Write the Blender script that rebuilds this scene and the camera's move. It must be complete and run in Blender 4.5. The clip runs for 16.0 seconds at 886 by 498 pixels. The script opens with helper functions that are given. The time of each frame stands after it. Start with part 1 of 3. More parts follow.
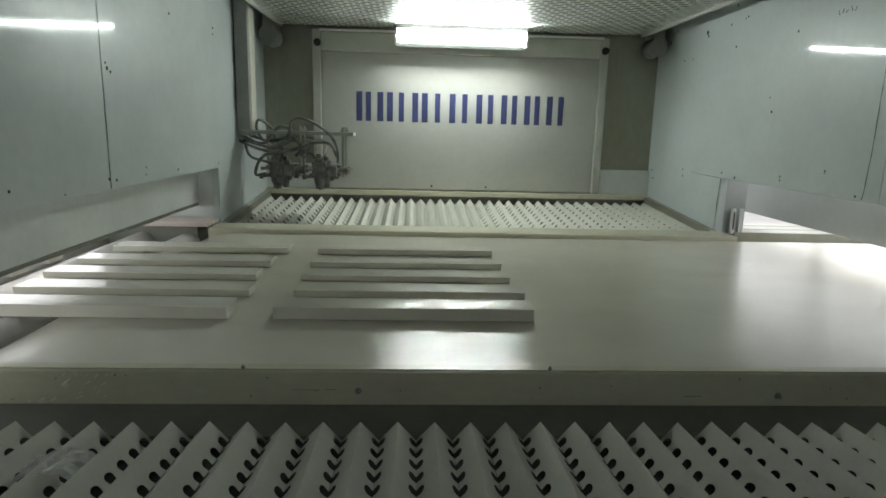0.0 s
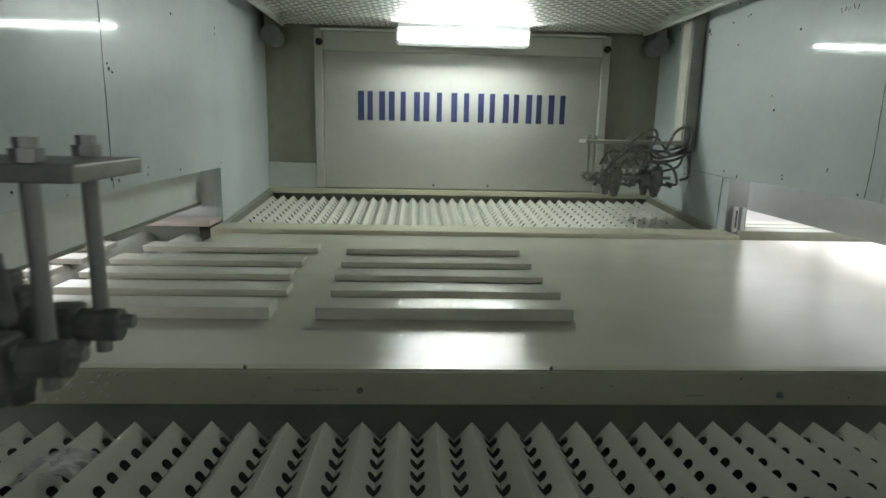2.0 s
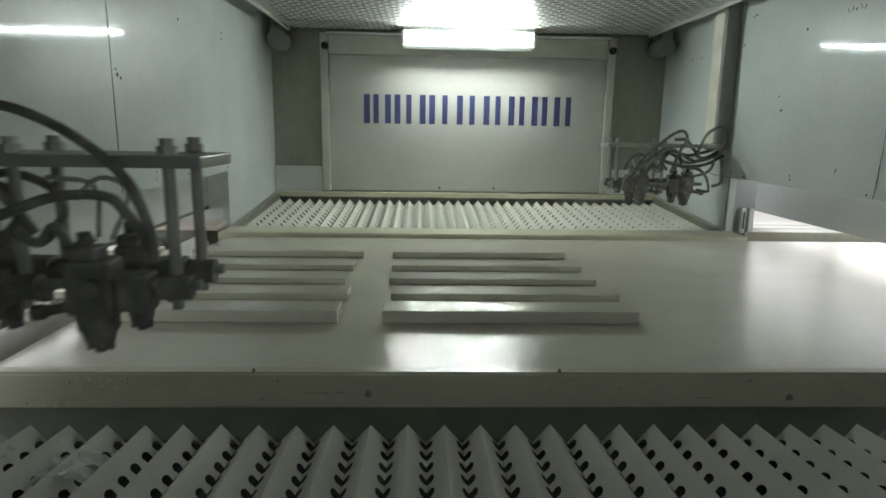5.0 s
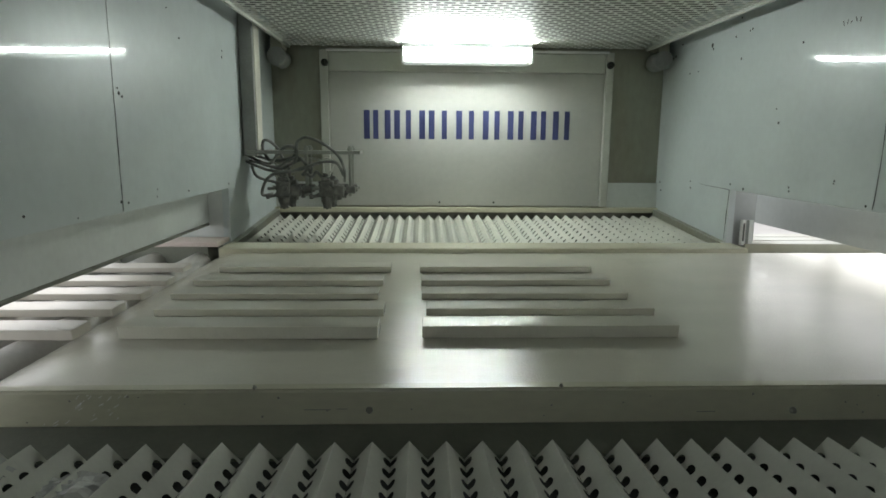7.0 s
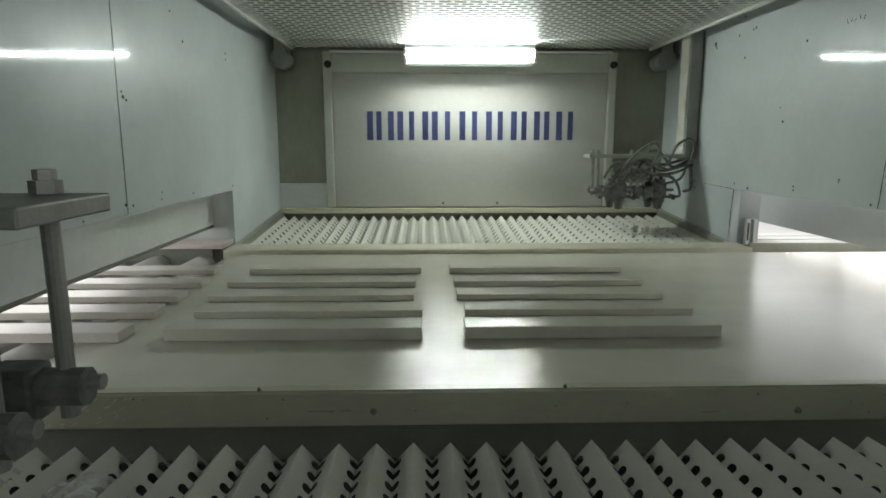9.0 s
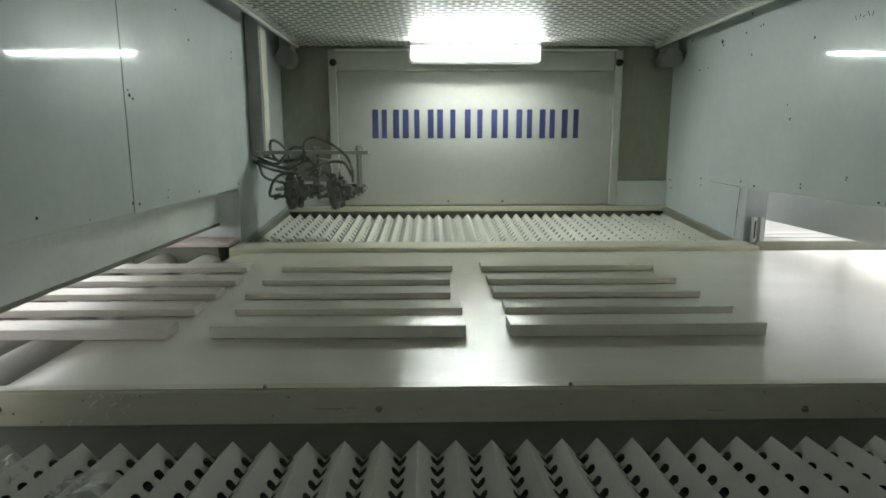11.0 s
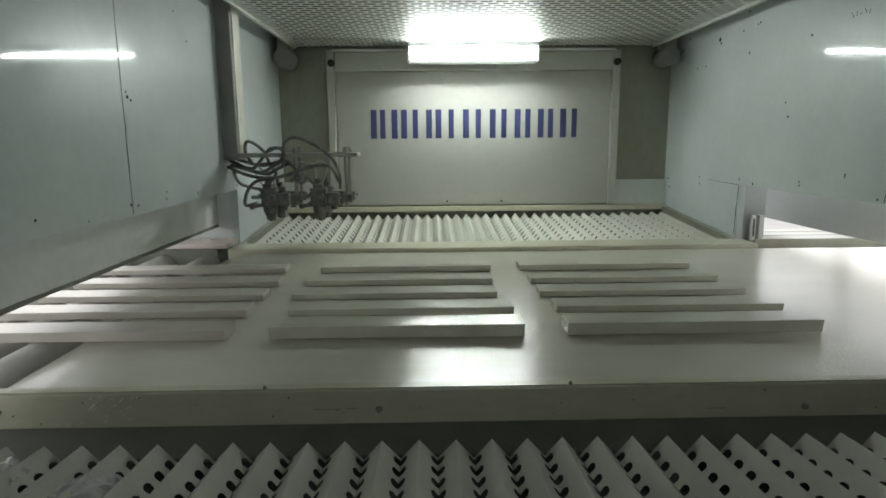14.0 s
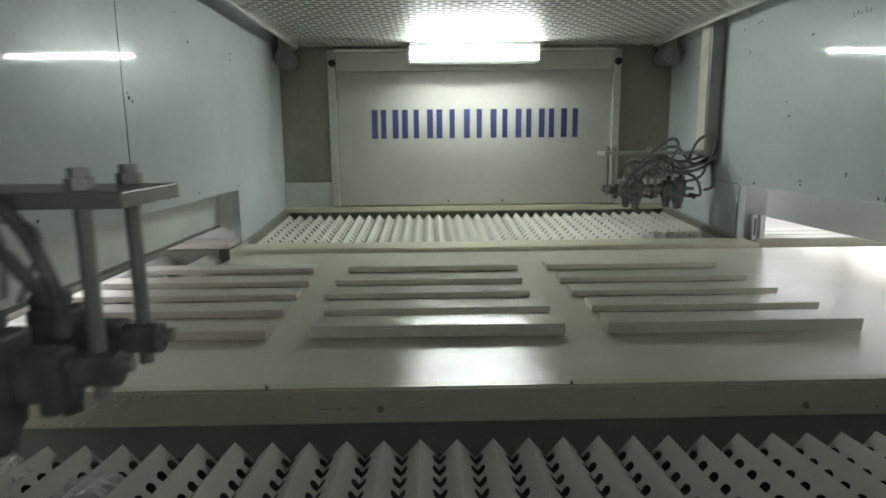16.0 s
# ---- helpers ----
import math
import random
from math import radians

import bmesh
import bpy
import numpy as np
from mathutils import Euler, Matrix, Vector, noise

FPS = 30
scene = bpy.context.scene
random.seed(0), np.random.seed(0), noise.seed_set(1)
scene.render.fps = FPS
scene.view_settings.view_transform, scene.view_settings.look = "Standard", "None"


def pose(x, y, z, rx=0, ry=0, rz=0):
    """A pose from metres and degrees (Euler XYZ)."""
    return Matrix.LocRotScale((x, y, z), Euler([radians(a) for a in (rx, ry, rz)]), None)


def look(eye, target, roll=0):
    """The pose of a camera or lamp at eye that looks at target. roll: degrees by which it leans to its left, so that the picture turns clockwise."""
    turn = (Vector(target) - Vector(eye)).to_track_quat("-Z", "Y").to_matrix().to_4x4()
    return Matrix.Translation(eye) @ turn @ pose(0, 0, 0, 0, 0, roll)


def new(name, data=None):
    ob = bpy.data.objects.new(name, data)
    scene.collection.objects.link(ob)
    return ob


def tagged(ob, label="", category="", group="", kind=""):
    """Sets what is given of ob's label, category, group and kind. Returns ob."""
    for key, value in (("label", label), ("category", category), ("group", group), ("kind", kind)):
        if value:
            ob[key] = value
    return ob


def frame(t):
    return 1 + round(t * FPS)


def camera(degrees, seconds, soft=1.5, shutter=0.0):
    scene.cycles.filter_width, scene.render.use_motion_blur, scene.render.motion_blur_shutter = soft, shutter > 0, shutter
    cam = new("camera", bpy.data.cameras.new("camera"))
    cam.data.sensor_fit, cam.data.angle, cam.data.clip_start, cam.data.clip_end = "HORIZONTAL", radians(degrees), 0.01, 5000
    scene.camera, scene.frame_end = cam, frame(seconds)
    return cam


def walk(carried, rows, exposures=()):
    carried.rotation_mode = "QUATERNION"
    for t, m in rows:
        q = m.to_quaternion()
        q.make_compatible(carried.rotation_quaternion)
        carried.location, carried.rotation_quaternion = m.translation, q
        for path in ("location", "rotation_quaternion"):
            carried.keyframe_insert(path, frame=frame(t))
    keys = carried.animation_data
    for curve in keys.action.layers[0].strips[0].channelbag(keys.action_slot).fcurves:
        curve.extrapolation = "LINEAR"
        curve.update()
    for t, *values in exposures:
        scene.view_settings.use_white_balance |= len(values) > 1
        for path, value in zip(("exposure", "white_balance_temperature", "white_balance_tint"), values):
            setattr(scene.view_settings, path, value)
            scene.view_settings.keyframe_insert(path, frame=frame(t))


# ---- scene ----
# Spray chamber; camera stands in the service door. Belt top is 0.90 m above the floor.
BELT = 0.90
EYE = 1.357

# ---- camera ----
cam = camera(72, 16.0, soft=1.65, shutter=0.25)
# seconds, pitch, heading, roll in degrees, small shift of the eye in metres
PATH = [
    (0, -11.358, 2.836, 1.432, -0.0006, 0.0060, -0.0070),
    (0.5, -11.263, 2.827, 1.412, -0.0003, 0.0060, -0.0068),
    (1, -11.301, 2.752, 1.371, 0.0014, 0.0052, -0.0057),
    (1.5, -11.420, 2.663, 1.266, 0.0015, 0.0044, -0.0038),
    (2, -11.488, 2.604, 1.274, 0.0018, 0.0054, -0.0045),
    (2.5, -11.557, 2.590, 1.238, 0.0007, 0.0054, -0.0058),
    (3, -11.662, 2.534, 1.128, 0.0011, 0.0041, -0.0039),
    (3.5, -11.790, 2.499, 1.147, 0.0012, 0.0029, -0.0041),
    (4, -11.898, 2.449, 1.119, -0.0008, 0.0035, -0.0037),
    (4.2, -11.905, 2.449, 1.112, -0.0008, 0.0035, -0.0037),
    (6.3, -10.015, 1.240, 0.450, -0.0020, 0.0036, -0.0003),
    (6.5, -10.059, 1.326, 0.430, -0.0020, 0.0036, -0.0003),
    (6.6, -10.042, 1.620, 0.418, -0.0016, 0.0034, -0.0003),
    (6.7, -10.025, 1.750, 0.406, -0.0012, 0.0032, -0.0004),
    (6.8, -10.008, 1.860, 0.394, -0.0009, 0.0030, -0.0005),
    (7, -9.972, 1.960, 0.370, -0.0004, 0.0027, -0.0006),
    (7.5, -9.871, 1.996, 0.298, 0.0004, 0.0040, -0.0028),
    (8, -9.813, 1.865, 0.248, 0.0018, 0.0029, -0.0014),
    (8.5, -9.863, 1.740, 0.182, 0.0006, 0.0039, 0.0010),
    (9, -9.924, 1.560, -0.006, 0.0014, 0.0015, 0.0013),
    (9.2, -9.930, 1.520, -0.030, 0.0014, 0.0015, 0.0013),
    (11.3, -10.078, 1.040, -0.080, 0.0012, 0.0016, -0.0001),
    (11.5, -10.078, 1.063, -0.089, 0.0012, 0.0016, -0.0001),
    (12, -9.986, 1.114, -0.177, 0.0001, 0.0031, -0.0016),
    (12.5, -9.998, 1.156, -0.301, 0.0012, 0.0011, 0.0004),
    (13, -10.001, 1.216, -0.390, 0.0010, 0.0019, -0.0009),
    (13.5, -10.074, 1.216, -0.393, 0.0010, 0.0022, -0.0011),
    (14, -10.057, 1.132, -0.450, 0.0015, 0.0016, -0.0011),
    (14.5, -10.075, 1.142, -0.443, -0.0000, -0.0000, 0.0000),
    (15, -10.064, 1.120, -0.508, 0.0007, -0.0004, -0.0006),
    (15.5, -10.088, 1.116, -0.497, 0.0014, 0.0009, -0.0006),
    (16, -10.085, 1.013, -0.569, 0.0017, -0.0008, 0.0001),
]


def aim(pitch, heading, roll, x, y, z):
    e = Vector((x, y, EYE + z))
    p, h = radians(pitch), radians(heading)
    way = Vector((math.sin(h) * math.cos(p), math.cos(h) * math.cos(p), math.sin(p)))
    return look(e, e + way, roll)


walk(cam, [(t, aim(*v)) for t, *v in PATH])

# ---- light ----
scene.view_settings.exposure = 1.10
world = bpy.data.worlds.new("world")
scene.world = world
world.use_nodes = True
sky = world.node_tree.nodes.new("ShaderNodeTexSky")
sky.sky_type, sky.sun_disc = "NISHITA", False
sky.sun_elevation, sky.sun_rotation = radians(30), radians(0)
haze = world.node_tree.nodes.new("ShaderNodeHueSaturation")
haze.inputs["Saturation"].default_value = 0.12
world.node_tree.links.new(sky.outputs[0], haze.inputs["Color"])
world.node_tree.links.new(haze.outputs[0], world.node_tree.nodes["Background"].inputs[0])
world.node_tree.nodes["Background"].inputs[1].default_value = 0.15
sun = new("sun", bpy.data.lights.new("sun", "SUN"))
sun.data.energy, sun.data.angle, sun.data.color = 0.8, radians(15), (1, 0.93, 0.85)
sun.matrix_basis = look((0, 6, 3.5), (0, 0, 0))
LAMP = 111.0


# ---- materials ----
def material(name, color, rough=0.5, metal=0.0, spot=0.0, spot_color=None, scale=6.0, bump=0.0, bump_scale=120.0,
             rough_var=0.0, glow=0.0, coat=0.0, stretch=(1, 1, 1), spec=0.5, pieces=0.0):
    """A procedural paint, metal or plastic: large stains, fine grain, relief."""
    m = bpy.data.materials.new(name)
    m.use_nodes = True
    nt = m.node_tree
    n, l = nt.nodes, nt.links
    p = n["Principled BSDF"]
    p.inputs["Base Color"].default_value = (*color, 1)
    p.inputs["Roughness"].default_value = rough
    p.inputs["Metallic"].default_value = metal
    p.inputs["Specular IOR Level"].default_value = spec
    p.inputs["Coat Weight"].default_value = coat
    p.inputs["Coat Roughness"].default_value = 0.12
    if glow:
        p.inputs["Emission Color"].default_value = (*color, 1)
        p.inputs["Emission Strength"].default_value = glow
        return m
    tc = n.new("ShaderNodeTexCoord")
    mp = n.new("ShaderNodeMapping")
    mp.inputs["Scale"].default_value = stretch
    l.new(tc.outputs["Object"], mp.inputs[0])

    def noise_node(s, detail=4.0):
        x = n.new("ShaderNodeTexNoise")
        x.inputs["Scale"].default_value, x.inputs["Detail"].default_value = s, detail
        l.new(mp.outputs[0], x.inputs["Vector"])
        return x
    big, fine = noise_node(scale), noise_node(scale * 14, 6.0)
    if spot:
        dark = spot_color or tuple(c * 0.6 for c in color)
        ramp = n.new("ShaderNodeMapRange")
        ramp.inputs["From Min"].default_value, ramp.inputs["From Max"].default_value = 0.4, 0.72
        ramp.inputs["To Max"].default_value = spot
        l.new(big.outputs["Fac"], ramp.inputs["Value"])
        mix = n.new("ShaderNodeMix")
        mix.data_type = "RGBA"
        mix.inputs["A"].default_value, mix.inputs["B"].default_value = (*color, 1), (*dark, 1)
        l.new(ramp.outputs[0], mix.inputs["Factor"])
        mix2 = n.new("ShaderNodeMix")
        mix2.data_type, mix2.blend_type = "RGBA", "MULTIPLY"
        r2 = n.new("ShaderNodeMapRange")
        r2.inputs["To Min"].default_value, r2.inputs["To Max"].default_value = 1 - spot * 0.35, 1 + spot * 0.12
        l.new(fine.outputs["Fac"], r2.inputs["Value"])
        l.new(mix.outputs["Result"], mix2.inputs["A"])
        l.new(r2.outputs[0], mix2.inputs["B"])
        mix2.inputs["Factor"].default_value = 1
        last = mix2
        if pieces:
            info = n.new("ShaderNodeObjectInfo")
            r3 = n.new("ShaderNodeMapRange")
            r3.inputs["To Min"].default_value, r3.inputs["To Max"].default_value = 1 - pieces, 1 + pieces
            l.new(info.outputs["Random"], r3.inputs["Value"])
            mix3 = n.new("ShaderNodeMix")
            mix3.data_type, mix3.blend_type = "RGBA", "MULTIPLY"
            mix3.inputs["Factor"].default_value = 1
            l.new(mix2.outputs["Result"], mix3.inputs["A"])
            l.new(r3.outputs[0], mix3.inputs["B"])
            last = mix3
        l.new(last.outputs["Result"], p.inputs["Base Color"])
    if rough_var:
        r = n.new("ShaderNodeMapRange")
        r.inputs["From Min"].default_value, r.inputs["From Max"].default_value = 0.3, 0.7
        r.inputs["To Min"].default_value, r.inputs["To Max"].default_value = rough - rough_var, rough + rough_var
        l.new(big.outputs["Fac"], r.inputs["Value"])
        l.new(r.outputs[0], p.inputs["Roughness"])
    if bump:
        b = n.new("ShaderNodeBump")
        b.inputs["Strength"].default_value, b.inputs["Distance"].default_value = bump, 0.002
        bn = noise_node(bump_scale, 3.0)
        l.new(bn.outputs["Fac"], b.inputs["Height"])
        l.new(b.outputs[0], p.inputs["Normal"])
    return m


wall_paint = material("wall_paint", (0.615, 0.67, 0.665), 0.40, metal=0.02, spot=0.24, scale=2.3, rough_var=0.06, bump=0.05, bump_scale=9, coat=0.42, spec=0.12)
wall_paint.node_tree.nodes["Principled BSDF"].inputs["Coat Roughness"].default_value = 0.03
# darker copy of the lip paint: the weaker light on the east side is painted in
lip_paint_shaded = material("lip_paint_shaded", (0.40, 0.42, 0.41), 0.35, spot=0.3, scale=3)
lip_paint = material("lip_paint", (0.68, 0.71, 0.68), 0.22, spot=0.3, scale=3)
door_paint = material("door_paint", (0.47, 0.47, 0.43), 0.45, spot=0.25, scale=2.2, bump=0.05, bump_scale=30)
frame_paint = material("frame_paint", (0.54, 0.55, 0.49), 0.4, spot=0.3, scale=5)
corner_steel = material("corner_steel", (0.36, 0.37, 0.30), 0.35, metal=0.3, spot=0.6, spot_color=(0.24, 0.20, 0.12), scale=2.5, stretch=(1, 1, 0.4))
belt_skin = material("belt_skin", (0.75, 0.725, 0.61), 0.05, spot=0.2, scale=6.0, rough_var=0.035, bump=0.42, bump_scale=200, stretch=(0.7, 1.3, 1), spec=0.42)
rail_paint = material("rail_paint", (0.70, 0.68, 0.51), 0.27, spot=0.4, scale=5, bump=0.2, bump_scale=60, stretch=(0.4, 1, 1))
paper = material("filter_paper", (0.53, 0.535, 0.46), 0.7, spot=0.3, scale=7, bump=0.2, bump_scale=90, pieces=0.03)
mesh_metal = material("mesh_metal", (0.80, 0.82, 0.77), 0.42, metal=0.08, spot=0.4, scale=6, bump=0.1)
# near-black: shade behind holes and in gaps is put into this colour
shade_black = material("near_black_shade", (0.035, 0.038, 0.032), 0.9, spot=0.4, scale=4)
slat_paint = material("wet_paint", (0.76, 0.745, 0.63), 0.065, spot=0.18, scale=9, rough_var=0.04, bump=0.30, bump_scale=200, pieces=0.05)
primer = material("primer", (0.62, 0.585, 0.51), 0.4, spot=0.18, scale=5, bump=0.12, bump_scale=110, pieces=0.05)
steel = material("overspray_steel", (0.37, 0.38, 0.34), 0.45, metal=0.5, spot=0.5, scale=20, bump=0.3)
gun_metal = material("gun_metal", (0.145, 0.145, 0.135), 0.6, metal=0.1, spot=0.7, spot_color=(0.34, 0.34, 0.31), scale=30, bump=0.3)
rubber = material("hose_rubber", (0.15, 0.155, 0.145), 0.5, spot=0.8, spot_color=(0.36, 0.36, 0.33), scale=25, bump=0.2)
clear_tube = material("pale_tube", (0.55, 0.56, 0.50), 0.3, spot=0.4, scale=30)
post_paint = material("post_paint", (0.36, 0.37, 0.35), 0.5, metal=0.3, spot=0.5, scale=8, bump=0.1)
# yellowish tone, made pale so the post's side looks lit
lit_side_paint = material("yellowish_lit_side", (0.78, 0.76, 0.66), 0.4, metal=0.2, spot=0.5, scale=9)
roller_skin = material("roller_skin", (0.62, 0.60, 0.55), 0.4, spot=0.4, scale=6)
wood = material("pale_board", (0.66, 0.57, 0.51), 0.55, spot=0.3, scale=8, stretch=(0.3, 3, 3))
blue_print = material("blue_print", (0.05, 0.06, 0.16), 0.4, spot=0.35, scale=8)
screw_dark = material("dark_screw", (0.05, 0.05, 0.045), 0.5, metal=0.6, spot=0.4, scale=40)
# opaque white stands in for the glints on clear film
film_glint_paint = material("film_glint_white", (0.95, 0.95, 0.92), 0.08, spot=0.1, scale=20, bump=0.6, bump_scale=25)
film_clear = material("clear_wrap", (0.90, 0.90, 0.87), 0.06, bump=0.5, bump_scale=30)
film_clear.node_tree.nodes["Principled BSDF"].inputs["Alpha"].default_value = 0.5
# dark mottled colour with the shade under the rail put into it
ledge_dark = material("ledge_dark", (0.20, 0.21, 0.165), 0.7, spot=0.5, scale=7, bump=0.3)
blanket = material("filter_blanket", (0.12, 0.125, 0.11), 0.9, spot=0.4, scale=10)
lump_paint = material("lump_paint", (0.30, 0.295, 0.24), 0.6, spot=0.5, scale=60, bump=0.6, bump_scale=200)
concrete = material("concrete", (0.42, 0.41, 0.39), 0.6, spot=0.4, scale=1.2, bump=0.2)
hall_steel = material("hall_steel", (0.10, 0.10, 0.10), 0.5, spot=0.3, scale=3)
lamp_glow = material("lamp_tube", (0.93, 1.0, 0.97), glow=LAMP)
# weak glow that stands in for the bloom around the tube
bloom_glow = material("tube_bloom", (0.93, 1.0, 0.98), glow=0.6)
# for the added strip that lets only part of the tube's light through
frosted = material("dimmer_strip", (0.80, 0.82, 0.80), 0.4, spot=0.1, scale=10)
frosted.node_tree.nodes["Principled BSDF"].inputs["Alpha"].default_value = 0.2
white_plastic = material("white_plastic", (0.75, 0.76, 0.73), 0.4, spot=0.15, scale=10)
crack = material("dark_crack", (0.03, 0.03, 0.03), 0.8, spot=0.3, scale=30)


# ---- building blocks ----
def box(bm, x0, x1, y0, y1, z0, z1, bevel=0.0):
    m = Matrix.Translation(((x0 + x1) / 2, (y0 + y1) / 2, (z0 + z1) / 2)) @ Matrix.Diagonal((abs(x1 - x0), abs(y1 - y0), abs(z1 - z0), 1))
    vs = bmesh.ops.create_cube(bm, size=1, matrix=m)["verts"]
    if bevel:
        es = list({e for v in vs for e in v.link_edges})
        bmesh.ops.bevel(bm, geom=es, offset=bevel, segments=2, affect="EDGES", profile=0.5)
    return bm


def rod(bm, a, b, r, r2=None, seg=12):
    a, b = Vector(a), Vector(b)
    d = b - a
    m = Matrix.Translation((a + b) / 2) @ d.to_track_quat("Z", "Y").to_matrix().to_4x4()
    bmesh.ops.create_cone(bm, cap_ends=True, segments=seg, radius1=r, radius2=r if r2 is None else r2, depth=d.length, matrix=m)
    return bm


def tube(bm, pts, r, seg=8, steps=7):
    """A round hose through the points."""
    p = [Vector(q) for q in pts]
    p = [p[0] * 2 - p[1]] + p + [p[-1] * 2 - p[-2]]
    line = []
    for i in range(1, len(p) - 2):
        for k in range(steps):
            t = k / steps
            a, b, c, d = p[i - 1:i + 3]
            line.append(0.5 * (2 * b + (c - a) * t + (2 * a - 5 * b + 4 * c - d) * t * t + (3 * b - a - 3 * c + d) * t ** 3))
    line.append(p[-2])
    rings, side = [], Vector((0.13, 0.97, 0.21))
    for i, q in enumerate(line):
        d = (line[min(i + 1, len(line) - 1)] - line[max(i - 1, 0)]).normalized()
        u = (side - d * side.dot(d)).normalized()
        w = d.cross(u)
        side = u
        rings.append([bm.verts.new(q + r * (math.cos(2 * math.pi * s / seg) * u + math.sin(2 * math.pi * s / seg) * w)) for s in range(seg)])
    for a, b in zip(rings, rings[1:]):
        for s in range(seg):
            bm.faces.new((a[s], a[(s + 1) % seg], b[(s + 1) % seg], b[s]))
    bm.faces.new(rings[0])
    bm.faces.new(rings[-1])
    return bm


def mesh_of(name, bm, mat, smooth=False):
    bmesh.ops.recalc_face_normals(bm, faces=bm.faces)
    me = bpy.data.meshes.new(name)
    bm.to_mesh(me)
    bm.free()
    me.materials.append(mat)
    if smooth:
        for f in me.polygons:
            f.use_smooth = len(f.vertices) == 4
    return me


def part(name, bm, mat, parent, label="", smooth=False):
    ob = new(name, mesh_of(name, bm, mat, smooth))
    ob.parent = parent
    return tagged(ob, label)


def thing(name, label, category, group="", kind="", at=(0, 0, 0)):
    ob = new(name)
    ob.location = at
    ob.empty_display_size = 0.1
    return tagged(ob, label, category, group, kind)


def setting(name, bm, mat, label, category="structure"):
    return tagged(new(name, mesh_of(name, bm, mat)), label, category, kind="structure")


B = bmesh.new
XL, XR = -0.86, 1.40          # inner faces of the side walls
YF, YN = 3.60, 0.0            # far wall, service door wall
CEIL = EYE + 0.525
SLOT = BELT + 0.25            # underside of the side wall panels over the workpiece slots
S0, S1 = 0.86, 2.74           # slot from, to

# ---- structure ----
bm = B()
box(bm, -60, 60, -60, 60, -0.1, 0)
setting("ground", bm, concrete, "smooth grey concrete workshop floor", "floor")


def toe(y):
    """The upper panels stand a trace closer together at their far end."""
    return 0.0085 * (y - 1.78) if S0 <= y <= S1 else 0.0


def side_wall(name, x, out):
    """Panel wall with the workpiece slot; out is the way to its outer side."""
    a, b = sorted((x, x + out * 0.03))
    w = setting(name, box(B(), a, b, S1, YF + 0.03, 0.0, CEIL + 0.25), wall_paint, "pale grey glossy sheet metal chamber wall with drilled holes", "wall")
    for y0, y1 in ((S0, 1.7765), (1.7785, S1)):
        bm = box(B(), a, b, y0, y1, SLOT, CEIL + 0.25, 0.0015)
        for v in bm.verts:
            v.co.x -= out * toe(v.co.y)
        part("panel", bm, wall_paint, w)
    part("panel", box(B(), a, b, -0.02, S0, 0.0, CEIL + 0.25), wall_paint, w)
    part("panel", box(B(), a, b, S0, S1, 0.0, BELT - 0.085), wall_paint, w)
    # folded edge under the slot
    c, d = sorted((x + out * 0.031, x + out * 0.06))
    part("slot_edge", box(B(), c, d, S0, S1, SLOT + 0.002, SLOT + 0.03), lip_paint, w)
    return w


wall_west = side_wall("wall_west", XL, -1)
wall_east = side_wall("wall_east", XR, 1)
# outer tunnel plates beyond the slots
setting("tunnel_plate_west", box(B(), -0.963, -0.953, 1.26, 2.744, BELT + 0.096, BELT + 0.30), lip_paint, "grey hanging plate beyond the infeed slot", "panel")
bm = B()
for k in range(6):
    # crumpled edging in the ledge's dark colour, stuck on piece by piece
    y, tip = 1.262 + 0.247 * k, 0.006 * (-1) ** k
    n0 = len(bm.verts)
    box(bm, -0.964, -0.952, y, y + 0.246, BELT + 0.082, BELT + 0.0955, 0.003)
    bm.verts.ensure_lookup_table()
    for v in bm.verts[n0:]:
        v.co.z += tip * ((v.co.y - y) / 0.246 - 0.5) + 0.002 * math.sin(v.co.y * 37)
setting("tunnel_flap_west", bm, ledge_dark, "dark crumpled edging under the hanging plate", "trim")
# east plate and cheek take the darker copy, with their shade in the colour
setting("tunnel_plate_east", box(B(), 1.70, 1.715, 1.85, 3.3, BELT + 0.060, BELT + 0.212), lip_paint_shaded, "grey hanging plate over the outfeed", "panel")
# unseen sheet added to keep sky light off the cheek and board
setting("tunnel_roof_west", box(B(), -1.40, -0.968, 2.42, 2.80, BELT + 0.31, BELT + 0.32), lip_paint, "unseen added sheet that shades the infeed cheek", "panel")
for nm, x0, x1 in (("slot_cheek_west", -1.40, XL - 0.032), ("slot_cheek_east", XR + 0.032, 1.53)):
    setting(nm, box(B(), x0, x1, 2.745, 2.775, BELT - 0.05, SLOT + 0.15), lip_paint if x0 < 0 else lip_paint_shaded, "grey sheet cheek closing the slot end", "panel")

wall_north = setting("wall_north", box(B(), XL, XR, YF + 0.03, YF + 0.06, 0.0, CEIL + 0.25), corner_steel, "dull stainless end wall behind the service door", "wall")
# unseen wall; its opening is narrowed to limit fill light from behind
wall_south = setting("wall_south", box(B(), XL, -0.13, -0.03, 0.0, 0.0, CEIL + 0.25), wall_paint, "unseen grey sheet front wall with a service opening narrowed to limit light", "wall")
part("panel", box(B(), 0.24, XR, -0.03, 0.0, 0.0, CEIL + 0.25), wall_paint, wall_south)
part("panel", box(B(), -0.13, 0.24, -0.03, 0.0, EYE + 0.15, CEIL + 0.25), wall_paint, wall_south)
part("panel", box(B(), -0.13, 0.24, -0.03, 0.0, 0.0, EYE - 0.19), wall_paint, wall_south)
setting("roof", box(B(), XL, XR, -0.03, YF + 0.06, CEIL + 0.255, CEIL + 0.28), post_paint, "dark sheet roof above the air ceiling", "ceiling")
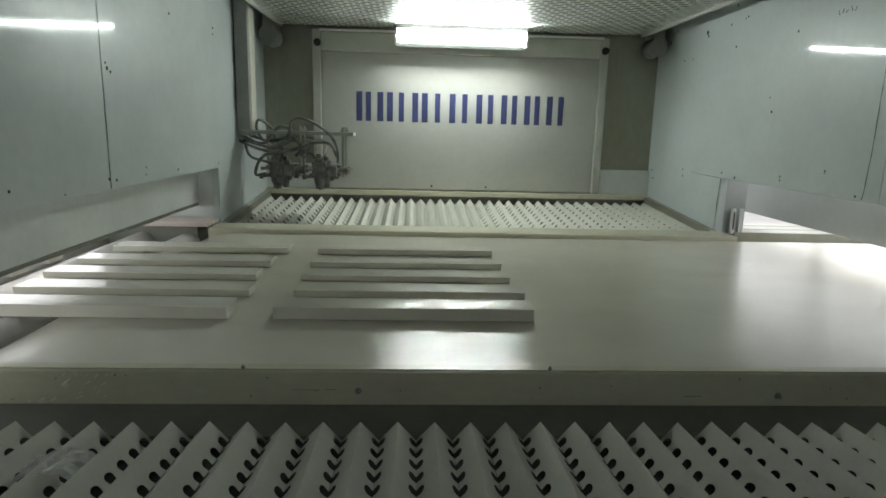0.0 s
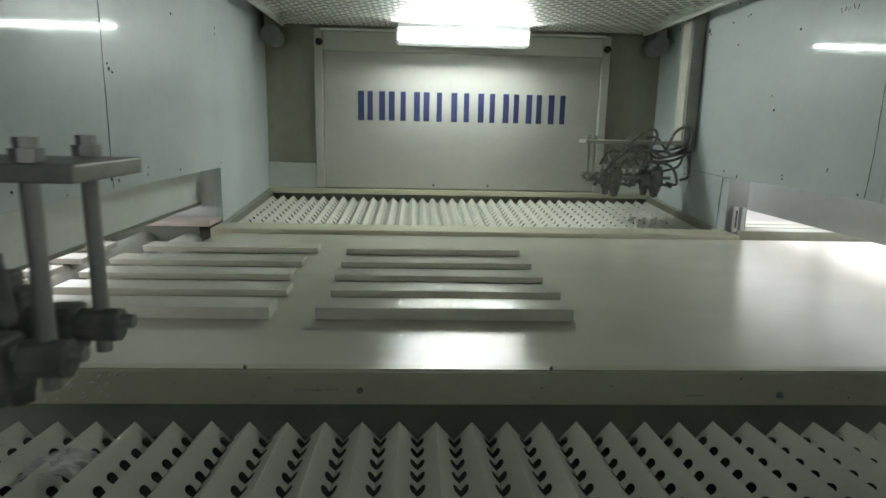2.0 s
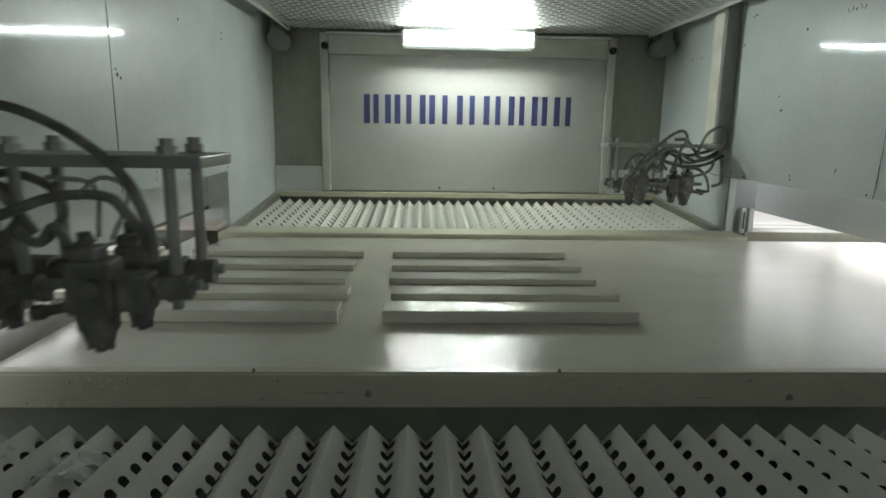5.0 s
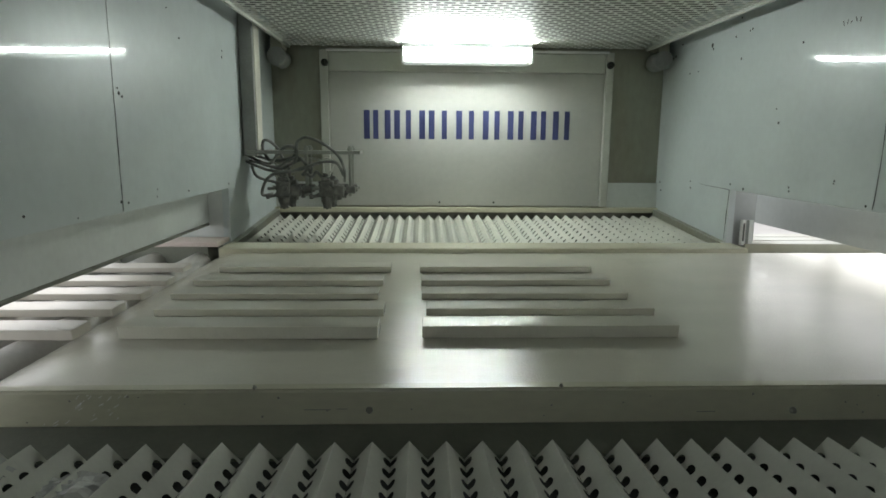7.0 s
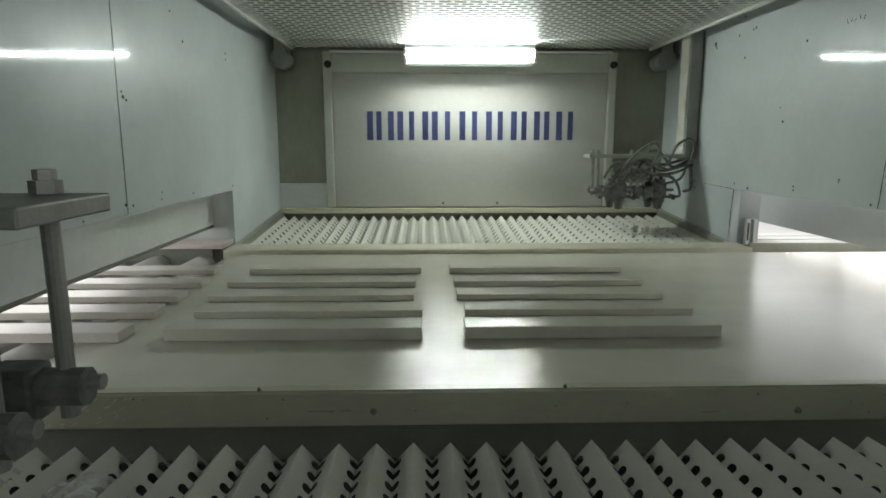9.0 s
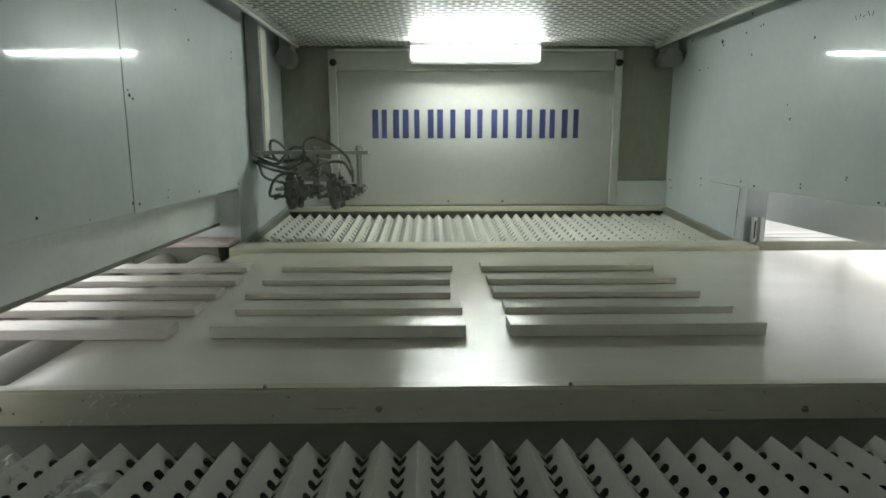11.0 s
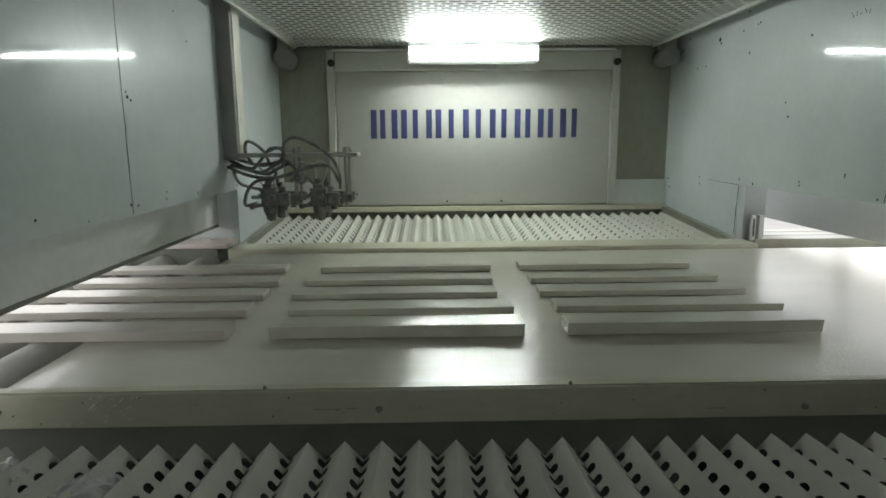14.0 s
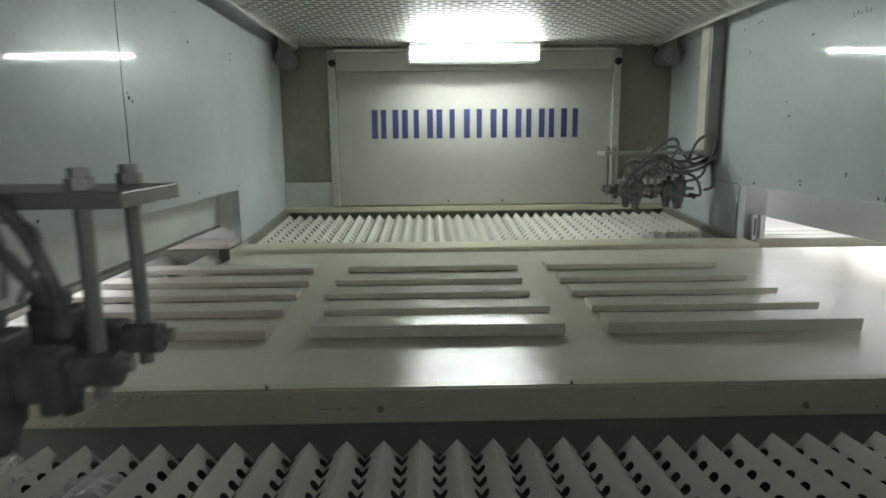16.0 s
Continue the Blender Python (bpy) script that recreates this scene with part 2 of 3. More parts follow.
# floor coloured near-black in place of the plenum's own shade
setting("sump_floor", box(B(), XL, XR, 0.002, YF + 0.028, 0.30, 0.32), shade_black, "exhaust plenum floor under the filters, near-black for its shade", "plenum")


# perforated air ceiling with rows of slots
def air_ceiling():
    x0, x1, y0, y1 = -0.742, 1.272, 0.05, 3.585
    verts, faces = [], []
    px, py = 0.060, 0.038
    nx, ny = int((x1 - x0) / px), int((y1 - y0) / py)
    def quad(a, b, c, d):
        i = len(verts)
        verts.extend([(a, c, 0), (b, c, 0), (b, d, 0), (a, d, 0)])
        faces.append((i, i + 1, i + 2, i + 3))
    for j in range(ny):
        y = y0 + j * py
        quad(x0, x1, y, y + py * 0.46)
        for i in range(nx + 1):
            x = x0 + (i - 0.5 * (j % 2)) * px
            quad(max(x, x0), max(x0, min(x + px * 0.24, x1)), y + py * 0.46, y + py)
    quad(x0, x1, y0 + ny * py, y1)
    me = bpy.data.meshes.new("ceiling")
    me.from_pydata(verts, [], faces)
    me.materials.append(mesh_metal)
    ob = new("ceiling", me)
    ob.location.z = CEIL
    tagged(ob, "perforated sheet metal air ceiling with rows of slots", "ceiling", kind="structure")
    bm = B()
    for a, b in ((x0 - 0.012, x0), (x1, x1 + 0.012)):
        box(bm, a, b, y0, y1, CEIL - 0.012, CEIL + 0.02)
    setting("ceiling_edge", bm, frame_paint, "folded metal edge along the air ceiling", "trim")
    setting("filter_blanket", box(B(), x0, x1, y0, y1, CEIL + 0.05, CEIL + 0.08), blanket, "dark air filter blanket above the perforated ceiling", "filter")


air_ceiling()


# service door in the end wall, with print
def service_door():
    d = thing("service_door", "grey painted steel service door with dark blue print", "door", at=(0, 0, 0))
    z0, z1 = EYE - 0.375, EYE + 0.505
    part("frame_post", box(B(), -0.58, -0.535, YF - 0.02, YF + 0.029, z0, z1, 0.004), frame_paint, d)
    part("frame_post", box(B(), 1.050, 1.094, YF - 0.02, YF + 0.029, z0, z1, 0.004), frame_paint, d)
    part("top_band", box(B(), -0.533, 1.048, YF - 0.012, YF + 0.029, EYE + 0.392, z1 - 0.01, 0.004), frame_paint, d)
    part("leaf", box(B(), -0.533, 1.048, YF, YF + 0.029, z0 + 0.002, EYE + 0.39, 0.003), door_paint, d)
    part("top_strip", box(B(), -0.54, 1.06, YF - 0.03, YF - 0.013, z1 - 0.008, z1 + 0.004), white_plastic, d)
    for x in (-0.551, 1.072):
        bm = B()
        rod(bm, (x, YF - 0.02, EYE + 0.435), (x, YF - 0.045, EYE + 0.435), 0.021, 0.017)
        rod(bm, (x, YF - 0.045, EYE + 0.435), (x, YF - 0.06, EYE + 0.435), 0.008)
        part("bolt", bm, screw_dark, d)
    for x in (0.1, 0.42):
        part("bolt", rod(B(), (x, YF, EYE - 0.352), (x, YF - 0.008, EYE - 0.352), 0.006), screw_dark, d)
    # the maker's mark as plain dark blue bars
    x = -0.338
    for wide in (0.095, 0.03, 0.12, 0.03, 0.135, 0.13, 0.12, 0.11, 0.105, 0.12):
        bars = [(x, x + 0.034)] if wide < 0.05 else [(x, x + 0.034), (x + wide * 0.56, x + wide * 0.56 + 0.03)]
        for a, b in bars:
            part("printed_bar", box(B(), a, b, YF - 0.0015, YF - 0.0002, EYE + 0.014, EYE + 0.177), blue_print, d, "dark blue printed bar")
        x += wide + 0.0245


service_door()
# lower plates beside the service door, sill strip
setting("skirt_west", box(B(), XL + 0.003, -0.584, YF + 0.005, YF + 0.028, EYE - 0.38, EYE - 0.235), lip_paint, "lighter grey sheet skirt beside the door", "panel")
setting("skirt_east", box(B(), 1.097, XR - 0.003, YF + 0.005, YF + 0.028, EYE - 0.38, EYE - 0.235), lip_paint, "lighter grey sheet skirt beside the door", "panel")
setting("sill", box(B(), XL + 0.003, XR - 0.003, YF - 0.03, YF + 0.028, EYE - 0.41, EYE - 0.381, 0.003), rail_paint, "grey angle sill under the service door", "trim")

# lamp
def lamp():
    d = thing("ceiling_lamp", "bright white tube lamp under the air ceiling", "lamp", at=(0.243, 3.48, CEIL - 0.02))
    part("housing", box(B(), -0.353, 0.353, -0.05, 0.05, -0.005, 0.019, 0.003), white_plastic, d)
    # two strips added to weaken the tube's light on the door
    part("reflector", box(B(), -0.353, 0.353, 0.051, 0.055, -0.085, 0.018), white_plastic, d, "added white strip that keeps lamp light off the door")
    part("diffuser", box(B(), -0.348, 0.348, -0.046, 0.0505, -0.083, -0.077, 0.002), frosted, d, "added half-clear strip that dims the light on the door")
    # glowing block added as the tube's bloom
    part("cover", box(B(), -0.344, 0.344, -0.02, 0.05, -0.072, -0.006, 0.014), bloom_glow, d, "glowing cover added for the bloom around the tube")
    part("tube", rod(B(), (-0.346, -0.042, -0.036), (0.346, -0.042, -0.036), 0.009, seg=16), lamp_glow, d, "glowing white tube", smooth=True)
    for x in (-0.3535, 0.3535):
        part("end_cap", box(B(), x - 0.0065, x + 0.0065, -0.06, 0.05, -0.078, -0.0055, 0.002), white_plastic, d)


lamp()


# guide blocks in the far top corners
for x in (XL + 0.07, XR - 0.07):
    g = thing("guide_block", "dark rounded guide block under the ceiling corner", "guide block", "guide blocks", at=(x, 3.50, CEIL - 0.075))
    part("body", rod(B(), (0, -0.05, 0), (0, 0.095, 0), 0.05, seg=20), post_paint, g, smooth=True)
    part("bracket", box(B(), -0.03, 0.03, -0.04, 0.09, 0.046, 0.2), corner_steel, g)

# strips and posts of the outfeed
for y, z, h in ((2.69, -0.002, 0.02), (2.83, -0.012, 0.03), (2.99, -0.02, 0.03)):
    setting("outfeed_strip", box(B(), XR + 0.064, 2.9, y, y + 0.10, BELT + z - 0.05, BELT + z + h * 0.5, 0.004), corner_steel, "grey metal strip along the outfeed conveyor", "trim")
ps = thing("slot_post", "pale aluminium slotted post at the slot end", "post", at=(XR + 0.05, 2.70, BELT + 0.0))
part("face", box(B(), 0.0, 0.018, 0.0, 0.02, 0.0, 0.115, 0.002), white_plastic, ps)
part("slit", box(B(), 0.005, 0.012, -0.002, -0.0005, 0.02, 0.10), screw_dark, ps)
part("face", box(B(), 0.03, 0.05, -0.005, 0.02, 0.0, 0.115, 0.002), lip_paint, ps)
hw = thing("hall_window_frame", "dark slim steel frame of the bright hall window", "window frame", at=(4.35, 6.28, 0))
part("post", box(B(), -0.04, 0.04, -0.03, 0.03, 0, 4.0, 0.01), hall_steel, hw)
part("post", box(B(), 2.16, 2.24, -0.03, 0.03, 0, 4.0, 0.01), hall_steel, hw)
part("rail", box(B(), -1.9, -0.042, -0.02, 0.02, 2.40, 2.46, 0.005), hall_steel, hw)
part("rail", box(B(), 0.042, 2.158, -0.02, 0.02, 2.40, 2.46, 0.005), hall_steel, hw)


# drilled holes, screws and dirt on the side walls
def wall_marks(w, x, inward, spots):
    for y, z, r in spots:
        xs = x + inward * (toe(y) if z > 0.25 else 0)
        part("drilled_hole", rod(B(), (xs - inward * 0.001, y, BELT + z), (xs + inward * 0.0012, y, BELT + z), r, seg=10), crack, w)


wall_marks(wall_west, XL, 1, [(1.344, 0.291, 0.0037), (2.269, 0.809, 0.0042), (2.725, 0.83, 0.004), (2.72, 0.804, 0.004), (2.269, 0.274, 0.004),
    (2.01, 0.299, 0.0026), (2.005, 0.276, 0.0026), (2.721, 0.27, 0.004), (1.807, 0.586, 0.0055), (1.825, 0.578, 0.004), (1.80, 0.60, 0.003),
    (1.77, 0.281, 0.0045), (1.812, 0.275, 0.004), (2.176, 0.892, 0.003), (1.548, 0.262, 0.0022)])
wall_marks(wall_east, XR, -1, [(3.028, 0.923, 0.0105), (3.015, 0.905, 0.006), (2.764, 1.0, 0.005), (2.651, 0.934, 0.005), (2.67, 0.93, 0.004), (2.804, 0.926, 0.005),
    (3.459, 0.928, 0.007), (3.496, 0.921, 0.006), (2.725, 0.822, 0.005), (3.262, 0.816, 0.005), (3.164, 0.816, 0.004), (2.421, 0.593, 0.0032),
    (2.397, 0.538, 0.005), (2.29, 0.824, 0.005), (2.728, 0.275, 0.005), (2.614, 0.262, 0.006), (2.288, 0.293, 0.004), (2.286, 0.279, 0.004),
    (2.037, 0.333, 0.0036), (2.039, 0.325, 0.003), (3.158, 0.262, 0.005), (3.153, 0.228, 0.005), (3.378, 0.98, 0.006), (3.57, 0.23, 0.006), (1.878, 0.264, 0.004), (3.549, 0.184, 0.006)])


# open joints between the wall sheets, uneven like broken filler
def joint(w, x, inward, pts, seed):
    rng = random.Random(seed)
    bm = B()
    for (y0, z0, w0), (y1, z1, w1) in zip(pts, pts[1:]):
        n = max(2, int(math.hypot(y1 - y0, z1 - z0) / 0.03))
        prev = None
        for k in range(n + 1):
            t = k / n
            y, z, wd = y0 + (y1 - y0) * t, BELT + z0 + (z1 - z0) * t, (w0 + (w1 - w0) * t) * rng.uniform(0.5, 1.4)
            j = rng.uniform(-0.0012, 0.0012)
            d = (0, 1) if abs(z1 - z0) > abs(y1 - y0) else (1, 0)
            pair = [bm.verts.new((x + inward * (0.0009 + (toe(y) if z > SLOT else 0)), y + d[1] * (q * wd + j), z + d[0] * (q * wd + j))) for q in (-0.5, 0.5)]
            if prev:
                bm.faces.new((prev[0], prev[1], pair[1], pair[0]))
            prev = pair
    part("open_joint", bm, crack, w)


joint(wall_west, XL, 1, [(1.7775, 0.255, 0.005), (1.7775, 0.33, 0.0035), (1.7775, 0.60, 0.0022), (1.7775, 0.75, 0.0018), (1.7775, 1.0, 0.004)], 3)
joint(wall_east, XR, -1, [(2.745, 0.247, 0.008), (2.755, 0.13, 0.007), (2.76, 0.02, 0.005)], 4)
joint(wall_east, XR, -1, [(2.745, 0.248, 0.002), (3.05, 0.256, 0.0015)], 5)
joint(wall_east, XR, -1, [(1.848, 0.256, 0.003), (1.842, 0.30, 0.005), (1.836, 0.40, 0.003), (1.833, 0.75, 0.0025), (1.832, 0.95, 0.002)], 6)
# pencilled note, unreadable strokes
for k in range(5):
    o = part("pencil_stroke", box(B(), -0.0006, 0.0006, -0.0008, 0.0008, -0.009, 0.009 - 0.003 * (k % 3)), crack, wall_east)
    o.location = (XR - 0.0008 - toe(2.04), 2.08 - k * 0.02, BELT + 0.852 + 0.003 * (k % 2))
    o.rotation_euler = (radians(-25 + 40 * (k % 3)), 0, 0)

# ---- conveyor ----
def conveyor():
    c = thing("belt_conveyor", "wide pale grey belt conveyor wet with overspray", "conveyor")
    bm = B()
    # the belt droops towards its nose bar and turns round it
    x0, x1, big, r, bend = -0.718, 2.9, 0.40, 0.014, radians(18)
    cx, cz = x0 - (big - r) * math.sin(bend), BELT - big + (big - r) * math.cos(bend)
    pts = [(x1, BELT)] + [(x0 - big * math.sin(bend * k / 12), BELT - big + big * math.cos(bend * k / 12)) for k in range(13)]
    pts += [(cx - r * math.sin(a), cz + r * math.cos(a)) for a in [bend + (math.pi - bend) * k / 8 for k in range(1, 9)]]
    pts += [(x1, pts[-1][1])]
    va = [bm.verts.new((x, 1.103, z)) for x, z in pts]
    vb = [bm.verts.new((x, 2.50, z)) for x, z in pts]
    for i in range(len(pts) - 1):
        bm.faces.new((va[i], va[i + 1], vb[i + 1], vb[i]))
    bm.faces.new(va)
    bm.faces.new(vb)
    part("belt", bm, belt_skin, c, "pale grey glossy belt")
    part("bed", box(B(), -0.74, 2.88, 1.11, 2.495, BELT - 0.2, BELT - 0.113), post_paint, c)
    for x in (-0.7, 2.8):
        for y in (1.15, 2.4):
            part("leg", box(B(), x, x + 0.06, y, y + 0.06, 0, BELT - 0.2005), post_paint, c)
    return c


conveyor()


def side_rail(name, y0, y1, label, x0, x1, low):
    r = thing(name, label, "rail", "conveyor side rails")
    top = BELT + (0.018 if y0 > 2 else 0.006)
    part("bar", box(B(), x0, x1, y0, y1, BELT + low, top - 0.003, 0.004), rail_paint, r)
    part("cap_strip", box(B(), x0, x1, y0 + 0.002, y1 - 0.002, top - 0.0028, top, 0.001), rail_paint, r)
    return r


near = side_rail("side_rail", 1.072, 1.10, "grey painted conveyor side rail crusted with dry paint", XL + 0.02, XR - 0.02, -0.066)
far_rail = side_rail("side_rail", 2.503, 2.66, "grey painted conveyor side rail crusted with dry paint", XL + 0.02, XR - 0.02, -0.066)
for x, z in ((-0.099, -0.036), (0.705, -0.043), (-0.80, -0.03)):
    part("bolt_head", rod(B(), (x, 1.072, BELT + z), (x, 1.064, BELT + z), 0.007, 0.004, seg=7), lump_paint, near)
for x in (-0.31, 0.26):
    part("paint_lump", rod(B(), (x, 1.078, BELT + 0.005), (x, 1.076, BELT + 0.012), 0.0045, 0.002), lump_paint, near)


rng = random.Random(21)
for k in range(26):
    x, z = rng.uniform(-0.78, 1.3), rng.uniform(-0.06, -0.004)
    bm = B()
    rod(bm, (x, 1.0725, BELT + z), (x + rng.uniform(-0.001, 0.001), 1.0705, BELT + z + rng.uniform(-0.001, 0.001)), rng.uniform(0.0012, 0.0035), 0.0006, seg=6)
    part("paint_chip", bm, lump_paint, near)
for x, z, ln in ((-0.22, -0.035, 0.05), (-0.16, -0.034, 0.02), (0.52, -0.045, 0.035), (1.02, -0.03, 0.03)):
    part("paint_crack", box(B(), x, x + ln, 1.0712, 1.0719, BELT + z, BELT + z + 0.0012), lump_paint, near)

# ---- pleated filters ----
def pleat_mesh(pitch, hole, top, hgt, r):
    """One V fold: two sloping faces with half holes along the valley lines."""
    w = pitch / 2
    verts, faces = [], []
    for side in (-1, 1):
        for k in range(int(0.93 / hole)):
            y0 = k * hole
            c = y0 + hole / 2
            ring = [(0, y0 + hole), (0, y0), (1, y0), (1, c - r * 0.8)]
            ring += [(top + 0.16 - 0.16 * math.sin(math.pi * q / 6), c - r * math.cos(math.pi * q / 6)) for q in range(7)]
            ring += [(1, c + r * 0.8), (1, y0 + hole)]
            i = len(verts)
            verts += [(side * w * u, y, -hgt * u) for u, y in ring]
            idx = tuple(range(i, i + len(ring)))
            faces.append(idx if side < 0 else tuple(reversed(idx)))
    me = bpy.data.meshes.new("pleat")
    me.from_pydata(verts, [], faces)
    me.materials.append(paper)
    return me


def pleat_filter(y_low, z_low, turn, seed, runs, hole, top, hgt, r):
    """Folded paper filter that rises away from the belt; runs of pleats: first ridge, pitch, from and to."""
    f = thing("pleated_filter", "pleated paint-stop filter of pale overspray-coated paper with holes", "filter", "pleated filters", at=(0, y_low, EYE + z_low))
    f.rotation_euler = (radians(3.6), 0, 0) if turn > 0 else (radians(3.6), 0, radians(180))
    width, mid = XR - XL - 0.03, (XL + XR) / 2 * turn
    rng = random.Random(seed)
    for first, pitch, lo, hi in runs:
        me = pleat_mesh(pitch, hole, top, hgt, r)
        lo, hi = lo + pitch / 2, hi - pitch / 2
        for k in range(math.ceil((lo - first) / pitch - 0.01), math.floor((hi - first) / pitch + 0.01) + 1):
            o = new("pleat", me)
            o.parent = f
            o.location = ((first + k * pitch) * turn, 0, rng.uniform(-0.0012, 0.0012))
            o.rotation_euler = (0, radians(rng.uniform(-0.7, 0.7)), 0)
    # second ply of paper behind the holes, near-black to paint their shade
    part("backing", box(B(), mid - width / 2, mid + width / 2, 0.002, 0.92, -hgt - 0.008, -hgt - 0.004), shade_black, f, "second ply, near-black for the shade inside the holes")
    return f


pleat_filter(2.675, -0.478, 1, 1, ((-0.0200, 0.0575, XL + 0.004, XR - 0.008),), 0.068, 0.50, 0.033, 0.0095)
pleat_filter(0.948, -0.4913, -1, 2, ((-0.1457, 0.0617, XL + 0.004, 0.0703), (0.0998, 0.059, 0.0703, XR - 0.008)), 0.0375, 0.64, 0.033, 0.0105)
for y0, y1 in ((2.67, 3.57), (0.03, 0.93)):
    for x0, x1 in ((XL + 0.002, XL + 0.03), (XR - 0.03, XR - 0.002)):
        bm = B()
        lo, hi = EYE - 0.45, EYE - 0.385
        za, zb = (lo, hi) if y0 > 2 else (hi, lo)
        vs = [bm.verts.new((x, y, z)) for x in (x0, x1) for y, z in ((y0, za - 0.04), (y1, zb - 0.04), (y1, zb - 0.004), (y0, za - 0.004))]
        bmesh.ops.convex_hull(bm, input=vs)
        setting("filter_edge", bm, corner_steel, "grey angle strip holding the filter edge", "trim")

# the shade below the rail is painted on as the ledge's dark colour
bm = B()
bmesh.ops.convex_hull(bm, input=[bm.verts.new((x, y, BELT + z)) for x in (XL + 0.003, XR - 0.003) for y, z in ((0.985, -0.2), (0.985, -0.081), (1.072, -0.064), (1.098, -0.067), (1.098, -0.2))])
setting("gutter_ledge", bm, ledge_dark, "ledge under the conveyor rail, coloured dark for the rail's shade", "ledge")

# seat added under the pleats; its near-black paints the shaded gap
setting("filter_seat", box(B(), XL + 0.003, XR - 0.003, 0.925, 0.983, BELT - 0.2, BELT - 0.088), shade_black, "added seat under the filter's lower edge, near-black for the shaded gap", "ledge")

# white slivers painting film glints on the rail, film pieces on the filter
def film_glints():
    rng = random.Random(9)
    for k in range(26):
        x, z = rng.uniform(-0.63, -0.53), BELT - rng.uniform(0.002, 0.05)
        if k > 20:
            x, z = rng.uniform(-0.70, -0.63), BELT - rng.uniform(0.052, 0.06)
        ln, a = rng.uniform(0.003, 0.012), radians(rng.uniform(25, 50))
        bm = B()
        box(bm, -ln / 2, ln / 2, -0.002, 0, -0.0006, 0.0006, 0.0002)
        o = part("film_scrap", bm, film_glint_paint, near, "white sliver painting a glint on a scrap of film")
        o.location = (x, 1.0715, z)
        o.rotation_euler = (0, -a, 0)


film_glints()
for cx, cy, w in ((-0.66, 0.865, 0.07), (-0.50, 0.82, 0.10)):
    rng = random.Random(int(w * 1000))
    bm = B()
    n = 9
    grid = [[bm.verts.new((cx + (i / n - 0.5) * w, cy + (j / n - 0.5) * 0.07, EYE - 0.485 + rng.uniform(-0.006, 0.006) - abs(i / n - 0.5) * 0.03)) for i in range(n + 1)] for j in range(n + 1)]
    for j in range(n):
        for i in range(n):
            bm.faces.new((grid[j][i], grid[j][i + 1], grid[j + 1][i + 1], grid[j + 1][i]))
    f = tagged(new("film_sheet", mesh_of("film_sheet", bm, film_clear)), "crumpled piece of clear plastic film on the filter", "plastic film", "film pieces")

# ---- infeed rollers, board ----
for x in [-0.93 - 0.185 * k for k in range(8)]:
    r = thing("roller", "white-coated infeed roller across the conveyor", "roller", "infeed rollers", at=(x, 0, BELT - 0.055))
    part("sleeve", rod(B(), (0, 1.0, 0), (0, 2.53, 0), 0.05, seg=24), roller_skin, r, smooth=True)
    part("axle", rod(B(), (0, 0.9, 0), (0, 2.534, 0), 0.014), screw_dark, r)
# near-black tray paints the shade between the rollers
setting("roller_tray", box(B(), -2.4, XL - 0.032, 0.9, 2.74, BELT - 0.16, BELT - 0.15), shade_black, "tray under the infeed rollers, near-black for the shade there", "tray")
# added to hide the bright cheek; its dark colour paints the shade there
setting("infeed_frame", box(B(), -2.35, XL - 0.034, 2.535, 2.735, BELT - 0.14, BELT + 0.0195), ledge_dark, "added frame under the board, coloured dark for the shade beside the rollers", "frame")
bd = thing("support_board", "pale pinkish flat board on the infeed frame", "board", at=(-0.97, 2.60, BELT + 0.02))
part("plank", box(B(), -0.14, 0.122, -0.075, 0.075, 0, 0.02, 0.003), wood, bd)


# ---- workpieces ----
def slat_mesh(n, paint, thick):
    """A planed board with eased edges and undercut long sides."""
    bm = box(B(), -n / 2, n / 2, 0, 0.083, 0, thick, 0.002)
    for v in bm.verts:
        if v.co.z < thick * 0.5:
            v.co.y += 0.003 if v.co.y < 0.04 else -0.003
        v.co.z += 0.0006 * math.sin(v.co.x * 9.0) * (v.co.z / thick)
    return mesh_of("slat", bm, paint)


SLATS = []
FRONT = (1.375, 1.562, 1.735, 1.905, 2.11)
ENDS = {"A": (0.955, 0.966, 0.953, 0.952, 0.946), "B": (0.242, 0.243, 0.217, 0.220, 0.235), "C": (-0.458, -0.463, -0.466, -0.462, -0.488)}
THICK = {"A": (0.031, 0.021, 0.019, 0.02, 0.021), "B": (0.031, 0.021, 0.019, 0.02, 0.021), "C": (0.025, 0.021, 0.019, 0.019, 0.018)}
sm = {g: [slat_mesh(n, p, h) for h in THICK[g]] for g, n, p in (("A", 0.61, slat_paint), ("B", 0.60, slat_paint), ("C", 0.65, primer))}
HALF = {"A": 0.305, "B": 0.30, "C": 0.325}
for g, ends in ENDS.items():
    for k, (y, xe) in enumerate(zip(FRONT, ends)):
        s = tagged(new("wooden_slat", sm[g][k]), "flat pinkish primed slat entering from the rollers" if g == "C" else "flat white slat freshly sprayed with wet paint on the belt", "slat", "slats on the belt")
        SLATS.append((s, xe - HALF[g], y, random.Random(k * 7 + ord(g)).uniform(-0.7, 0.7)))


